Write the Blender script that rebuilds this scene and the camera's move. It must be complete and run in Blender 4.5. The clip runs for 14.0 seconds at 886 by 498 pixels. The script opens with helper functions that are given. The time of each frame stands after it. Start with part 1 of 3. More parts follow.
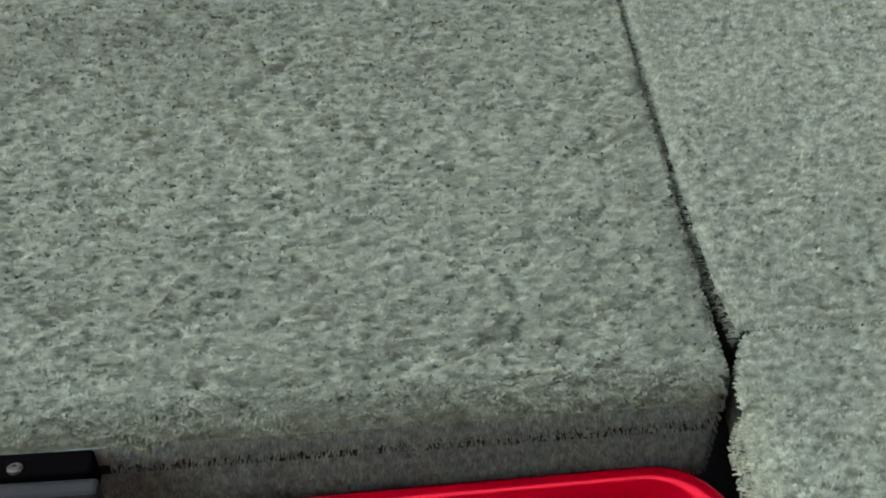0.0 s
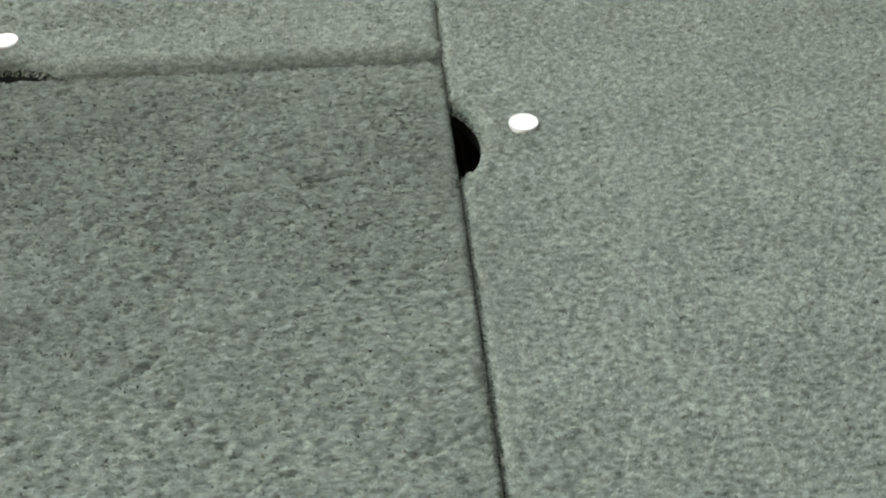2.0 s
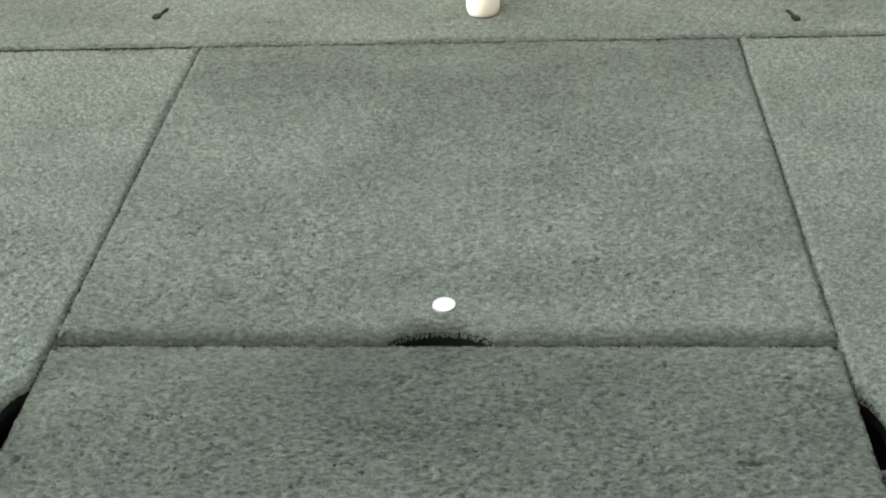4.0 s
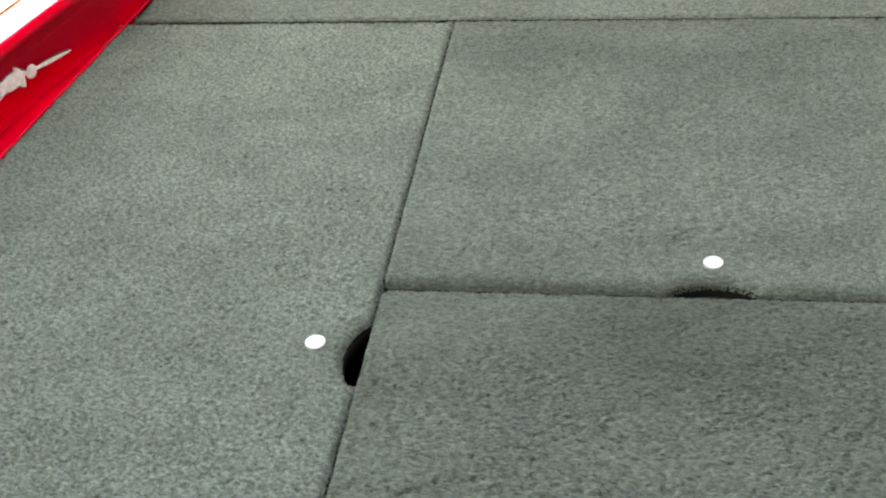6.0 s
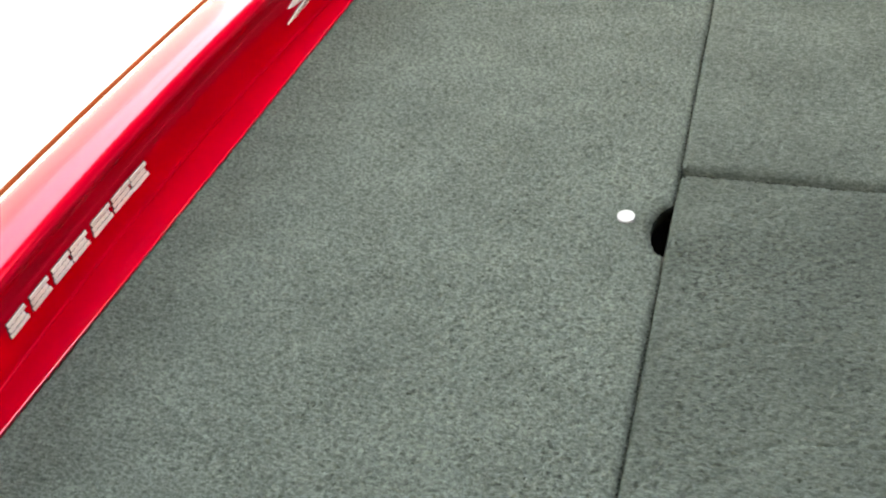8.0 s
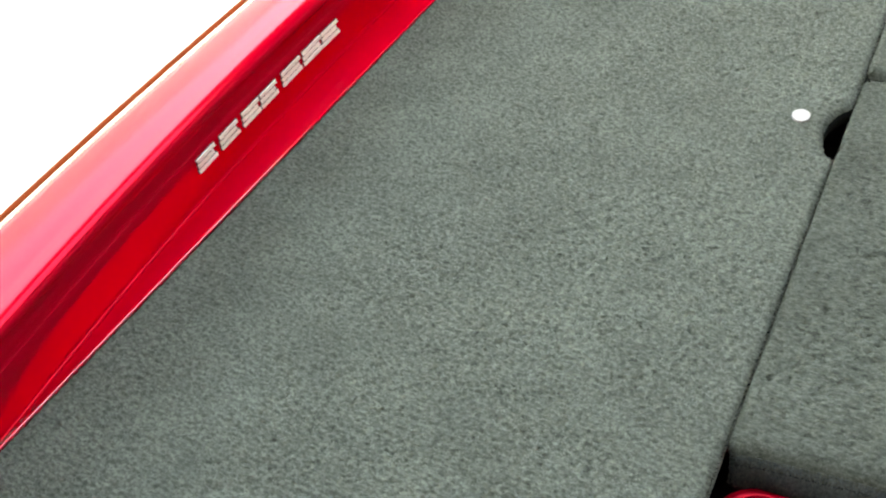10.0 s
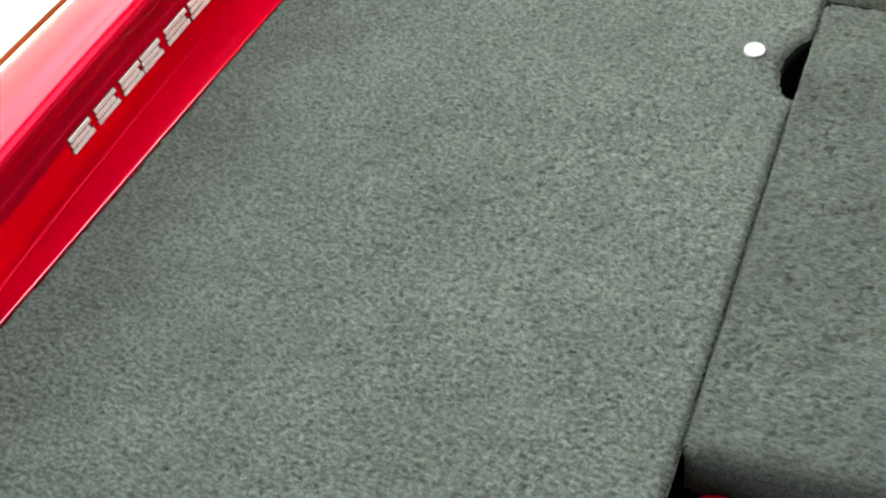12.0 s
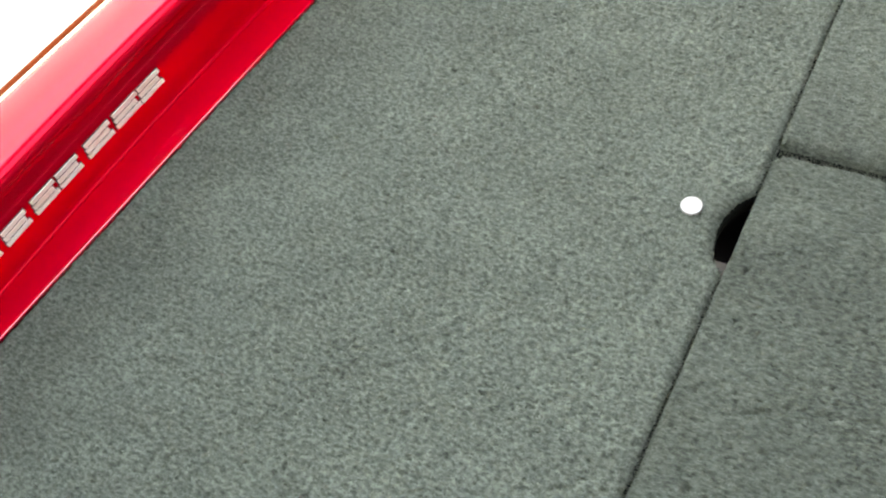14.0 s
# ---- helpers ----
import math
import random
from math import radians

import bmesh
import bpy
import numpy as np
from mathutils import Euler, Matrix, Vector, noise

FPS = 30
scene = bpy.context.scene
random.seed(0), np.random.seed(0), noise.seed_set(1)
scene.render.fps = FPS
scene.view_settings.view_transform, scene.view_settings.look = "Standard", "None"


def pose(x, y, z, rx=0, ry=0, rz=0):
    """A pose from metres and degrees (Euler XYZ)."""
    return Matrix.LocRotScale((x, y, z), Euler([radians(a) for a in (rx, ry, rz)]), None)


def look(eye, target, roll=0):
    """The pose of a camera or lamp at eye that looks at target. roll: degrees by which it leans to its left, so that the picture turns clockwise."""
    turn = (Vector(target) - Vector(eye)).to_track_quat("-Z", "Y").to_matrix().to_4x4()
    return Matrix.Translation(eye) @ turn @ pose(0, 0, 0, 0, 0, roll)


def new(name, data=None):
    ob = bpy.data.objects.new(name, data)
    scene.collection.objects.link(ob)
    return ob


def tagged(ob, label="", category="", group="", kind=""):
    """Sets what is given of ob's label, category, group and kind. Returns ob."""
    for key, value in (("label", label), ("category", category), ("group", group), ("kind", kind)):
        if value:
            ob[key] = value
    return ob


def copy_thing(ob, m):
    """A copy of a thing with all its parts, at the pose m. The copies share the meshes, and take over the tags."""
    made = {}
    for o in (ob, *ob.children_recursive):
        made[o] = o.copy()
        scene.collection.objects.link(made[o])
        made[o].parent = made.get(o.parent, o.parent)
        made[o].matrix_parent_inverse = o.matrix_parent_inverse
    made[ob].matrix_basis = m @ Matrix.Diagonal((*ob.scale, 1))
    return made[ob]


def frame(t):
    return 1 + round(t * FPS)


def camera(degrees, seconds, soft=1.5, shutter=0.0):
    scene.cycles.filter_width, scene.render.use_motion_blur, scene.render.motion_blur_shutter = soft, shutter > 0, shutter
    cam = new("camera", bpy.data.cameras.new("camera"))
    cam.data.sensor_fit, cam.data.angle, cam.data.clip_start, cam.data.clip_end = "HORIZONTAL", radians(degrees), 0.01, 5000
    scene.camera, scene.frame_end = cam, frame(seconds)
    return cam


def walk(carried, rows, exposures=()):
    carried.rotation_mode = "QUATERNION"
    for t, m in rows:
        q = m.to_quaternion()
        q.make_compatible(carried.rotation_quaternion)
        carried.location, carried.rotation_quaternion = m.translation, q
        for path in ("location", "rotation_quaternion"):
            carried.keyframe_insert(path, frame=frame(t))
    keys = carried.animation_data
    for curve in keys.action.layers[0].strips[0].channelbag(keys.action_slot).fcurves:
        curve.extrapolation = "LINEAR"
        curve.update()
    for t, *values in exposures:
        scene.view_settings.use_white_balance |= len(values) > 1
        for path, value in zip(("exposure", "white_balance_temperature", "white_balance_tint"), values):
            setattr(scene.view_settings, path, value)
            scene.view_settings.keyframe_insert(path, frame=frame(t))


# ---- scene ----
cam = camera(39.8, 14.0, soft=2.0)
PATH = [
    (0, (0.477, -0.738, 0.359), (0.597, 0.632, -1.093), 0.7),
    (0.5, (0.512, -0.731, 0.361), (0.692, 0.663, -1.062), 0.9),
    (1, (0.554, -0.744, 0.37), (0.795, 0.668, -1.027), 1.6),
    (1.2, (0.5639, -0.7409, 0.3779), (0.7254, 0.2411, -0.6067), 1.63),
    (1.3, (0.5668, -0.7377, 0.3831), (0.7223, 0.2462, -0.6007), 1.66),
    (1.5, (0.569, -0.73, 0.396), (0.734, 0.713, -0.978), 0.5),
    (1.7, (0.567, -0.7229, 0.4123), (0.6584, 0.3063, -0.5324), -0.18),
    (2, (0.558, -0.713, 0.44), (0.665, 0.804, -0.859), -0.5),
    (2.2, (0.549, -0.7063, 0.4585), (0.6269, 0.3634, -0.4413), 0.07),
    (2.3, (0.5436, -0.7036, 0.4676), (0.6363, 0.3612, -0.4366), 0.89),
    (2.4, (0.5377, -0.7017, 0.4768), (0.6204, 0.3766, -0.4123), 0.8),
    (2.5, (0.531, -0.701, 0.486), (0.639, 0.851, -0.772), 0.8),
    (2.7, (0.516, -0.7023, 0.5045), (0.5819, 0.3996, -0.3566), 0.87),
    (2.9, (0.5009, -0.7057, 0.5216), (0.548, 0.4113, -0.321), 0.49),
    (3, (0.494, -0.708, 0.529), (0.556, 0.892, -0.668), 0.4),
    (3.2, (0.4818, -0.7135, 0.5412), (0.5072, 0.4177, -0.2832), -0.25),
    (3.3, (0.4748, -0.7164, 0.5468), (0.4878, 0.4266, -0.2615), -0.69),
    (3.5, (0.455, -0.722, 0.559), (0.427, 0.924, -0.577), -1.6),
    (3.7, (0.4244, -0.7266, 0.5741), (0.3779, 0.4304, -0.2128), -2.02),
    (4, (0.377, -0.731, 0.593), (0.235, 0.91, -0.542), -3.1),
    (4.2, (0.357, -0.733, 0.598), (0.19, 0.902, -0.542), -3.8),
    (6.3, (0.205, -0.893, 0.751), (-0.124, 0.623, -0.511), -5.3),
    (6.5, (0.184, -0.907, 0.768), (-0.149, 0.573, -0.535), -4.8),
    (6.7, (0.1733, -0.925, 0.7865), (-0.0602, 0.1011, -0.1369), -4.29),
    (7, (0.167, -0.956, 0.812), (-0.212, 0.486, -0.52), -5.0),
    (7.3, (0.1533, -0.9838, 0.8277), (-0.1289, 0.0133, -0.1137), -5.5),
    (7.5, (0.138, -1.001, 0.833), (-0.28, 0.415, -0.516), -5.7),
    (7.7, (0.1188, -1.0176, 0.8356), (-0.1897, -0.0316, -0.1092), -5.86),
    (8, (0.091, -1.036, 0.837), (-0.408, 0.364, -0.501), -6.9),
    (8.2, (0.0787, -1.0411, 0.838), (-0.2681, -0.0717, -0.1106), -7.09),
    (8.3, (0.0746, -1.0432, 0.8385), (-0.2668, -0.078, -0.1164), -7.08),
    (8.5, (0.07, -1.051, 0.839), (-0.416, 0.32, -0.533), -7.3),
    (8.7, (0.069, -1.061, 0.828), (-0.457, 0.282, -0.558), -8.1),
    (10.8, (0.241, -1.055, 0.869), (-0.577, 0.065, -0.572), -10.8),
    (10.9, (0.2574, -1.0487, 0.8635), (-0.3169, -0.2511, -0.1335), -10.86),
    (11, (0.265, -1.037, 0.852), (-0.527, 0.137, -0.561), -10.4),
    (11.2, (0.2632, -1.0185, 0.8302), (-0.244, -0.1813, -0.1707), -9.85),
    (11.5, (0.237, -0.991, 0.805), (-0.46, 0.199, -0.644), -10.4),
    (11.6, (0.2161, -0.9771, 0.7982), (-0.2766, -0.1734, -0.2368), -11.49),
    (11.7, (0.1894, -0.961, 0.7924), (-0.3, -0.1874, -0.2668), -12.35),
    (11.8, (0.1605, -0.944, 0.7877), (-0.3245, -0.1889, -0.2868), -12.87),
    (12, (0.11, -0.912, 0.783), (-0.569, 0.157, -0.764), -13.0),
    (12.2, (0.0853, -0.8896, 0.7822), (-0.3554, -0.144, -0.3177), -11.76),
    (12.3, (0.0806, -0.8826, 0.7821), (-0.3483, -0.134, -0.3204), -11.23),
    (12.5, (0.078, -0.877, 0.782), (-0.499, 0.226, -0.784), -9.7),
    (12.7, (0.0757, -0.8784, 0.7823), (-0.3111, -0.0971, -0.3131), -9.0),
    (12.8, (0.0744, -0.8796, 0.7829), (-0.3042, -0.0991, -0.316), -8.79),
    (13, (0.073, -0.881, 0.786), (-0.441, 0.238, -0.791), -8.0),
    (13.2, (0.0758, -0.8716, 0.7986), (-0.2659, -0.0975, -0.3168), -7.29),
    (13.3, (0.0799, -0.8602, 0.8077), (-0.2599, -0.0818, -0.3053), -7.03),
    (13.4, (0.0865, -0.8446, 0.8158), (-0.2784, -0.0694, -0.2914), -8.13),
    (13.5, (0.096, -0.825, 0.821), (-0.472, 0.28, -0.746), -9.4),
    (13.7, (0.1239, -0.7754, 0.8249), (-0.3024, -0.0246, -0.2772), -10.2),
    (13.8, (0.1411, -0.7469, 0.8257), (-0.3069, -0.0158, -0.281), -11.0),
    (13.9, (0.1597, -0.7168, 0.826), (-0.331, -0.0234, -0.2868), -13.22),
    (14, (0.179, -0.686, 0.826), (-0.597, 0.258, -0.757), -15.7),
]
EXPOSURES = [(0.0, 5.68, 13700, 12), (2.0, 5.66, 13500, 12), (4.2, 5.46, 13000, 11.5), (6.3, 5.37, 13000, 12), (8.7, 5.29, 13100, 12), (11.0, 5.38, 13200, 12), (12.5, 5.31, 13200, 12), (14.0, 5.31, 13200, 12)]
walk(cam, [(t, look(eye, target, roll)) for t, eye, target, roll in PATH], EXPOSURES)

# ---- light ----
world = bpy.data.worlds.new("world")
scene.world = world
world.use_nodes = True
wn = world.node_tree.nodes
sky = wn.new("ShaderNodeTexSky")
sky.sky_type = "NISHITA"
sky.sun_disc = False
sky.sun_elevation, sky.sun_rotation = radians(40), radians(172)
sky.air_density, sky.dust_density, sky.ozone_density = 1.0, 1.5, 1.0
wn["Background"].inputs[1].default_value = 0.15
world.node_tree.links.new(sky.outputs[0], wn["Background"].inputs[0])
sun = new("sun", bpy.data.lights.new("sun", "SUN"))
sun.data.energy, sun.data.angle, sun.data.color = 0.6, radians(15), (1.0, 0.95, 0.86)
sun.matrix_world = look((0.8, -6.0, 5.0), (0, 0, 0))

# ---- materials ----


def material(name, colour, rough=0.5, metal=0.0, coat=0.0, spread=0.12, scale=30.0, bump=0.0, bump_scale=200.0, island=0.0, specular=0.5, fine=0.4, finer=9.0, stretch=(1.0, 1.0), shade_patch=None):
    """A Principled surface whose colour wanders by `spread` at two scales, with fine relief."""
    m = bpy.data.materials.new(name)
    m.use_nodes = True
    nodes, links = m.node_tree.nodes, m.node_tree.links
    b = nodes["Principled BSDF"]
    b.inputs["Roughness"].default_value, b.inputs["Metallic"].default_value = rough, metal
    b.inputs["Coat Weight"].default_value, b.inputs["Coat Roughness"].default_value = coat, 0.05
    b.inputs["Specular IOR Level"].default_value = specular
    spread_out = nodes.new("ShaderNodeMapping")
    spread_out.inputs["Scale"].default_value = (stretch[0], stretch[1], 1.0)
    links.new(nodes.new("ShaderNodeTexCoord").outputs["Object"], spread_out.inputs["Vector"])
    where = spread_out.outputs[0]
    last = None
    for k, share in ((scale, 1 - fine), (scale * finer, fine)):
        n = nodes.new("ShaderNodeTexNoise")
        n.inputs["Scale"].default_value, n.inputs["Detail"].default_value = k, 4
        links.new(where, n.inputs["Vector"])
        r = nodes.new("ShaderNodeMapRange")
        r.inputs["From Min"].default_value, r.inputs["From Max"].default_value = 0.3, 0.7
        r.inputs["To Min"].default_value, r.inputs["To Max"].default_value = 1 - spread * share, 1 + spread * share
        links.new(n.outputs["Fac"], r.inputs["Value"])
        if last is None:
            last = r.outputs[0]
        else:
            x = nodes.new("ShaderNodeMath")
            x.operation = "MULTIPLY"
            links.new(last, x.inputs[0]), links.new(r.outputs[0], x.inputs[1])
            last = x.outputs[0]
    if island:
        g = nodes.new("ShaderNodeNewGeometry")
        r = nodes.new("ShaderNodeMapRange")
        r.inputs["To Min"].default_value, r.inputs["To Max"].default_value = 1 - island, 1 + island
        links.new(g.outputs["Random Per Island"], r.inputs["Value"])
        x = nodes.new("ShaderNodeMath")
        x.operation = "MULTIPLY"
        links.new(last, x.inputs[0]), links.new(r.outputs[0], x.inputs[1])
        last = x.outputs[0]
    # a ragged oval of shade mixed into the colour
    if shade_patch:
        (cx, cy), (rx, ry), dark = shade_patch
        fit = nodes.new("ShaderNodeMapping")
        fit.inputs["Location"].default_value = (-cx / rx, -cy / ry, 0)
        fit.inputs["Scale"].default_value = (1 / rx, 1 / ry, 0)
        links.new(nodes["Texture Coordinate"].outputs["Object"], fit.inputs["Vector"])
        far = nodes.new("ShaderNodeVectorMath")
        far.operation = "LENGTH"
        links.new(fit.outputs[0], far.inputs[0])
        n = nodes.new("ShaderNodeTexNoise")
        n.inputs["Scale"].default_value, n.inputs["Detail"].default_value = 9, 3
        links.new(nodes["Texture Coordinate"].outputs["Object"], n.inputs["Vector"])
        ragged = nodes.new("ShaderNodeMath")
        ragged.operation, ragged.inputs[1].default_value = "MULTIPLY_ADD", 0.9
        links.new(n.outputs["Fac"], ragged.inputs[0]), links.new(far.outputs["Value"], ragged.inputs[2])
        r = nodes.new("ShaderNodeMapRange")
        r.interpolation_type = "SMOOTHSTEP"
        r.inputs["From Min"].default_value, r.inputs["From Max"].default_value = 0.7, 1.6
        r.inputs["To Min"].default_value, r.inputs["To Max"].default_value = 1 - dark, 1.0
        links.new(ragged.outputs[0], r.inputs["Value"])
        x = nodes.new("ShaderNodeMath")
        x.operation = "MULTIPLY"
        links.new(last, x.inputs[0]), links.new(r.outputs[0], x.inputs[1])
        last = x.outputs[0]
    v = nodes.new("ShaderNodeVectorMath")
    v.operation = "SCALE"
    v.inputs[0].default_value = colour
    links.new(last, v.inputs["Scale"])
    links.new(v.outputs[0], b.inputs["Base Color"])
    if bump:
        n = nodes.new("ShaderNodeTexNoise")
        n.inputs["Scale"].default_value, n.inputs["Detail"].default_value = bump_scale, 3
        links.new(where, n.inputs["Vector"])
        u = nodes.new("ShaderNodeBump")
        u.inputs["Strength"].default_value, u.inputs["Distance"].default_value = bump, 0.5 / bump_scale
        links.new(n.outputs["Fac"], u.inputs["Height"])
        links.new(u.outputs[0], b.inputs["Normal"])
    return m


CARPET = (0.092, 0.109, 0.091)
# deep shade of notch walls and gaps, put into the boards' near-black colour
carpet = material("recess_dark_backing", [c * 0.09 for c in CARPET], rough=1.0, spread=0.25, scale=60, bump=0.8, bump_scale=700, specular=0.1)
pile = material("carpet_pile", CARPET, rough=0.95, spread=0.62, scale=14, island=0.25, specular=0.15, fine=0.82, finer=20, stretch=(0.75, 1.2))
# bow deck carpet, an even 0.89 of CARPET
pile_bow = material("carpet_pile_bow", [c * 0.89 for c in CARPET], rough=0.95, spread=0.62, scale=9, island=0.25, specular=0.15, fine=0.75, finer=34, stretch=(0.6, 1.3))
bed = material("carpet_matting", CARPET, rough=1.0, spread=0.62, scale=14, specular=0.1, fine=0.82, finer=20, stretch=(0.75, 1.2), bump=0.7, bump_scale=900)
bed_bow = material("carpet_matting_bow", [c * 0.89 for c in CARPET], rough=1.0, spread=0.62, scale=9, specular=0.1, fine=0.75, finer=34, stretch=(0.6, 1.3), bump=0.7, bump_scale=900)
# tones down the far lid's far end in colour, where daylight comes too strong
FAR_SHADE = ((0.0, 0.42), (0.40, 0.22), 0.2)
# shade of the leaning nap on the near lid's far half, put into colour
NAP_SHADE = ((0.03, 0.18), (0.36, 0.19), 0.24)
pile_shaded = material("carpet_pile_shaded", [c * 0.92 for c in CARPET], rough=0.95, spread=0.62, scale=9, island=0.25, specular=0.15, fine=0.75, finer=34, stretch=(0.6, 1.3), shade_patch=NAP_SHADE)
bed_shaded = material("carpet_matting_shaded", [c * 0.92 for c in CARPET], rough=1.0, spread=0.62, scale=9, specular=0.1, fine=0.75, finer=34, stretch=(0.6, 1.3), bump=0.7, bump_scale=900, shade_patch=NAP_SHADE)
pile_far = material("carpet_pile_far_lid", [c * 0.9 for c in CARPET], rough=0.95, spread=0.62, scale=9, island=0.25, specular=0.15, fine=0.75, finer=34, stretch=(0.6, 1.3), shade_patch=FAR_SHADE)
bed_far = material("carpet_matting_far_lid", [c * 0.9 for c in CARPET], rough=1.0, spread=0.62, scale=9, specular=0.1, fine=0.75, finer=34, stretch=(0.6, 1.3), bump=0.7, bump_scale=900, shade_patch=FAR_SHADE)
# same carpet on the lid's front, tinted bluish against red bounce off the tray
pile_under = material("carpet_pile_edge", (0.084, 0.112, 0.118), rough=0.95, spread=0.5, scale=12, island=0.25, specular=0.1, fine=0.85, finer=22, stretch=(1.3, 1.0))
gelcoat = material("red_gelcoat", (0.62, 0.0010, 0.018), rough=0.12, metal=0.32, specular=0.12, spread=0.05, scale=8, bump=0.01, bump_scale=30)
gelcoat_gloss = material("red_gelcoat_polished", (0.61, 0.0010, 0.020), rough=0.07, coat=0.6, specular=0.7, spread=0.05, scale=8)
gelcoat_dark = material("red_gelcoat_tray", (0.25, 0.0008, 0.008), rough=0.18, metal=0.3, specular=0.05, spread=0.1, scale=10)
chrome_white = material("white_letter_plastic", (0.92, 0.92, 0.85), rough=0.3, spread=0.06, scale=60)
letter_edge = material("grey_letter_edge", (0.035, 0.032, 0.030), rough=0.5, spread=0.1, scale=60)
silver = material("brushed_silver", (0.88, 0.92, 0.86), rough=0.35, metal=0.1, spread=0.35, scale=90, bump=0.5, bump_scale=220)
white_plastic = material("white_plastic", (0.40, 0.40, 0.388), rough=0.2, coat=0.5, spread=0.03, scale=60)
cream_plastic = material("cream_plastic", (0.80, 0.76, 0.66), rough=0.4, spread=0.06, scale=40)
grey_plastic = material("grey_button_print", (0.27, 0.28, 0.27), rough=0.5, spread=0.05)
black_plastic = material("black_plastic", (0.0012, 0.0012, 0.0014), rough=0.5, specular=0.0, spread=0.2, scale=40, bump=0.1, bump_scale=300)
grey_bar = material("grey_metal_bar", (0.009, 0.0105, 0.0125), rough=0.5, metal=0.0, specular=0.06, spread=0.1, scale=40)
steel = material("screw_steel", (0.028, 0.028, 0.028), rough=0.5, metal=0.5, spread=0.1)
gutter_black = material("black_gutter", (0.018, 0.018, 0.022), rough=0.8, specular=0.1, spread=0.2, scale=30)
plywood = material("plywood_edge", (0.070, 0.060, 0.050), rough=0.8, spread=0.3, scale=40)
rub = material("red_brown_rubber", (0.17, 0.030, 0.011), rough=0.9, specular=0.0, spread=0.2, scale=30)
highlight_cream = material("cream_edge_highlight", (0.62, 0.56, 0.42), rough=0.8, specular=0.0, spread=0.06, scale=30)
concrete = material("pale_concrete", (0.36, 0.335, 0.275), rough=0.8, spread=0.10, scale=3, bump=0.15, bump_scale=60)
# walls and roof out of view, there only to steer the light
render_white = material("unseen_wall_pale", (0.46, 0.50, 0.56), rough=0.85, spread=0.12, scale=2, bump=0.2, bump_scale=50)
shed = material("unseen_boards_grey", (0.13, 0.125, 0.115), rough=0.85, spread=0.2, scale=2, bump=0.2, bump_scale=40)
slot_dark = material("dark_slot_lining", (0.016, 0.015, 0.013), rough=0.9, specular=0.05, spread=0.5, scale=200, bump=0.5, bump_scale=500)
hull_in = material("hull_liner", (0.10, 0.10, 0.10), rough=0.8, spread=0.2, scale=10)

# ---- makers ----


def part(name, bm, mat, parent=None, label="", smooth=False):
    """Links a bmesh as one mesh object, under a thing or a part."""
    bmesh.ops.recalc_face_normals(bm, faces=bm.faces)
    me = bpy.data.meshes.new(name)
    bm.to_mesh(me)
    bm.free()
    me.materials.append(mat)
    if smooth:
        me.polygons.foreach_set("use_smooth", [True] * len(me.polygons))
    ob = new(name, me)
    ob.parent = parent
    if label:
        tagged(ob, label)
    return ob


def thing(name, label, category, kind="", group="", at=(0, 0, 0)):
    ob = new(name)
    ob.location = at
    return tagged(ob, label, category, group, kind)


def box(bm, x0, x1, y0, y1, z0, z1, bevel=0.0):
    made = bmesh.ops.create_cube(bm, size=1.0, matrix=Matrix.Translation(((x0 + x1) / 2, (y0 + y1) / 2, (z0 + z1) / 2)) @ Matrix.Diagonal((x1 - x0, y1 - y0, z1 - z0, 1)))
    if bevel:
        edges = list({e for v in made["verts"] for e in v.link_edges})
        bmesh.ops.bevel(bm, geom=edges, offset=bevel, segments=2, affect="EDGES", profile=0.5)
    return bm


def lathe(bm, rings, n=32):
    """Rings of (radius, z) turned about z; the ends are closed."""
    rows = [[bm.verts.new((r * math.cos(2 * math.pi * k / n), r * math.sin(2 * math.pi * k / n), z)) for k in range(n)] for r, z in rings]
    for a, b in zip(rows, rows[1:]):
        for k in range(n):
            bm.faces.new((a[k], a[(k + 1) % n], b[(k + 1) % n], b[k]))
    bm.faces.new(rows[0][::-1]), bm.faces.new(rows[-1])
    return bm


def grow(poly, d):
    """The closed outline poly, moved inwards by d (it runs anticlockwise)."""
    p = np.array(poly)
    a, b = p - np.roll(p, 1, 0), np.roll(p, -1, 0) - p
    na = np.stack([-a[:, 1], a[:, 0]], 1) / np.linalg.norm(a, axis=1)[:, None]
    nb = np.stack([-b[:, 1], b[:, 0]], 1) / np.linalg.norm(b, axis=1)[:, None]
    m = na + nb
    m /= np.maximum((m * na).sum(1), 0.35)[:, None] * np.linalg.norm(m, axis=1)[:, None] ** 0 + 1e-9
    k = (m * na).sum(1)
    return p + m / np.maximum(k, 0.35)[:, None] * d


def slab(poly, top, thick, r, steps=4):
    """A board with the outline poly and a rounded upper edge of radius r."""
    bm = bmesh.new()
    rows = [[bm.verts.new((x, y, top - thick)) for x, y in grow(poly, r * 0.3)]]
    for k in range(steps + 1):
        th = math.pi / 2 * k / steps
        rows.append([bm.verts.new((x, y, top - r + r * math.sin(th))) for x, y in grow(poly, r * (1 - math.cos(th)))])
    n = len(poly)
    for a, b in zip(rows, rows[1:]):
        for k in range(n):
            bm.faces.new((a[k], a[(k + 1) % n], b[(k + 1) % n], b[k]))
    bm.faces.new(rows[-1]), bm.faces.new(rows[0][::-1])
    bmesh.ops.triangulate(bm, faces=[f for f in bm.faces if len(f.verts) > 4])
    return bm


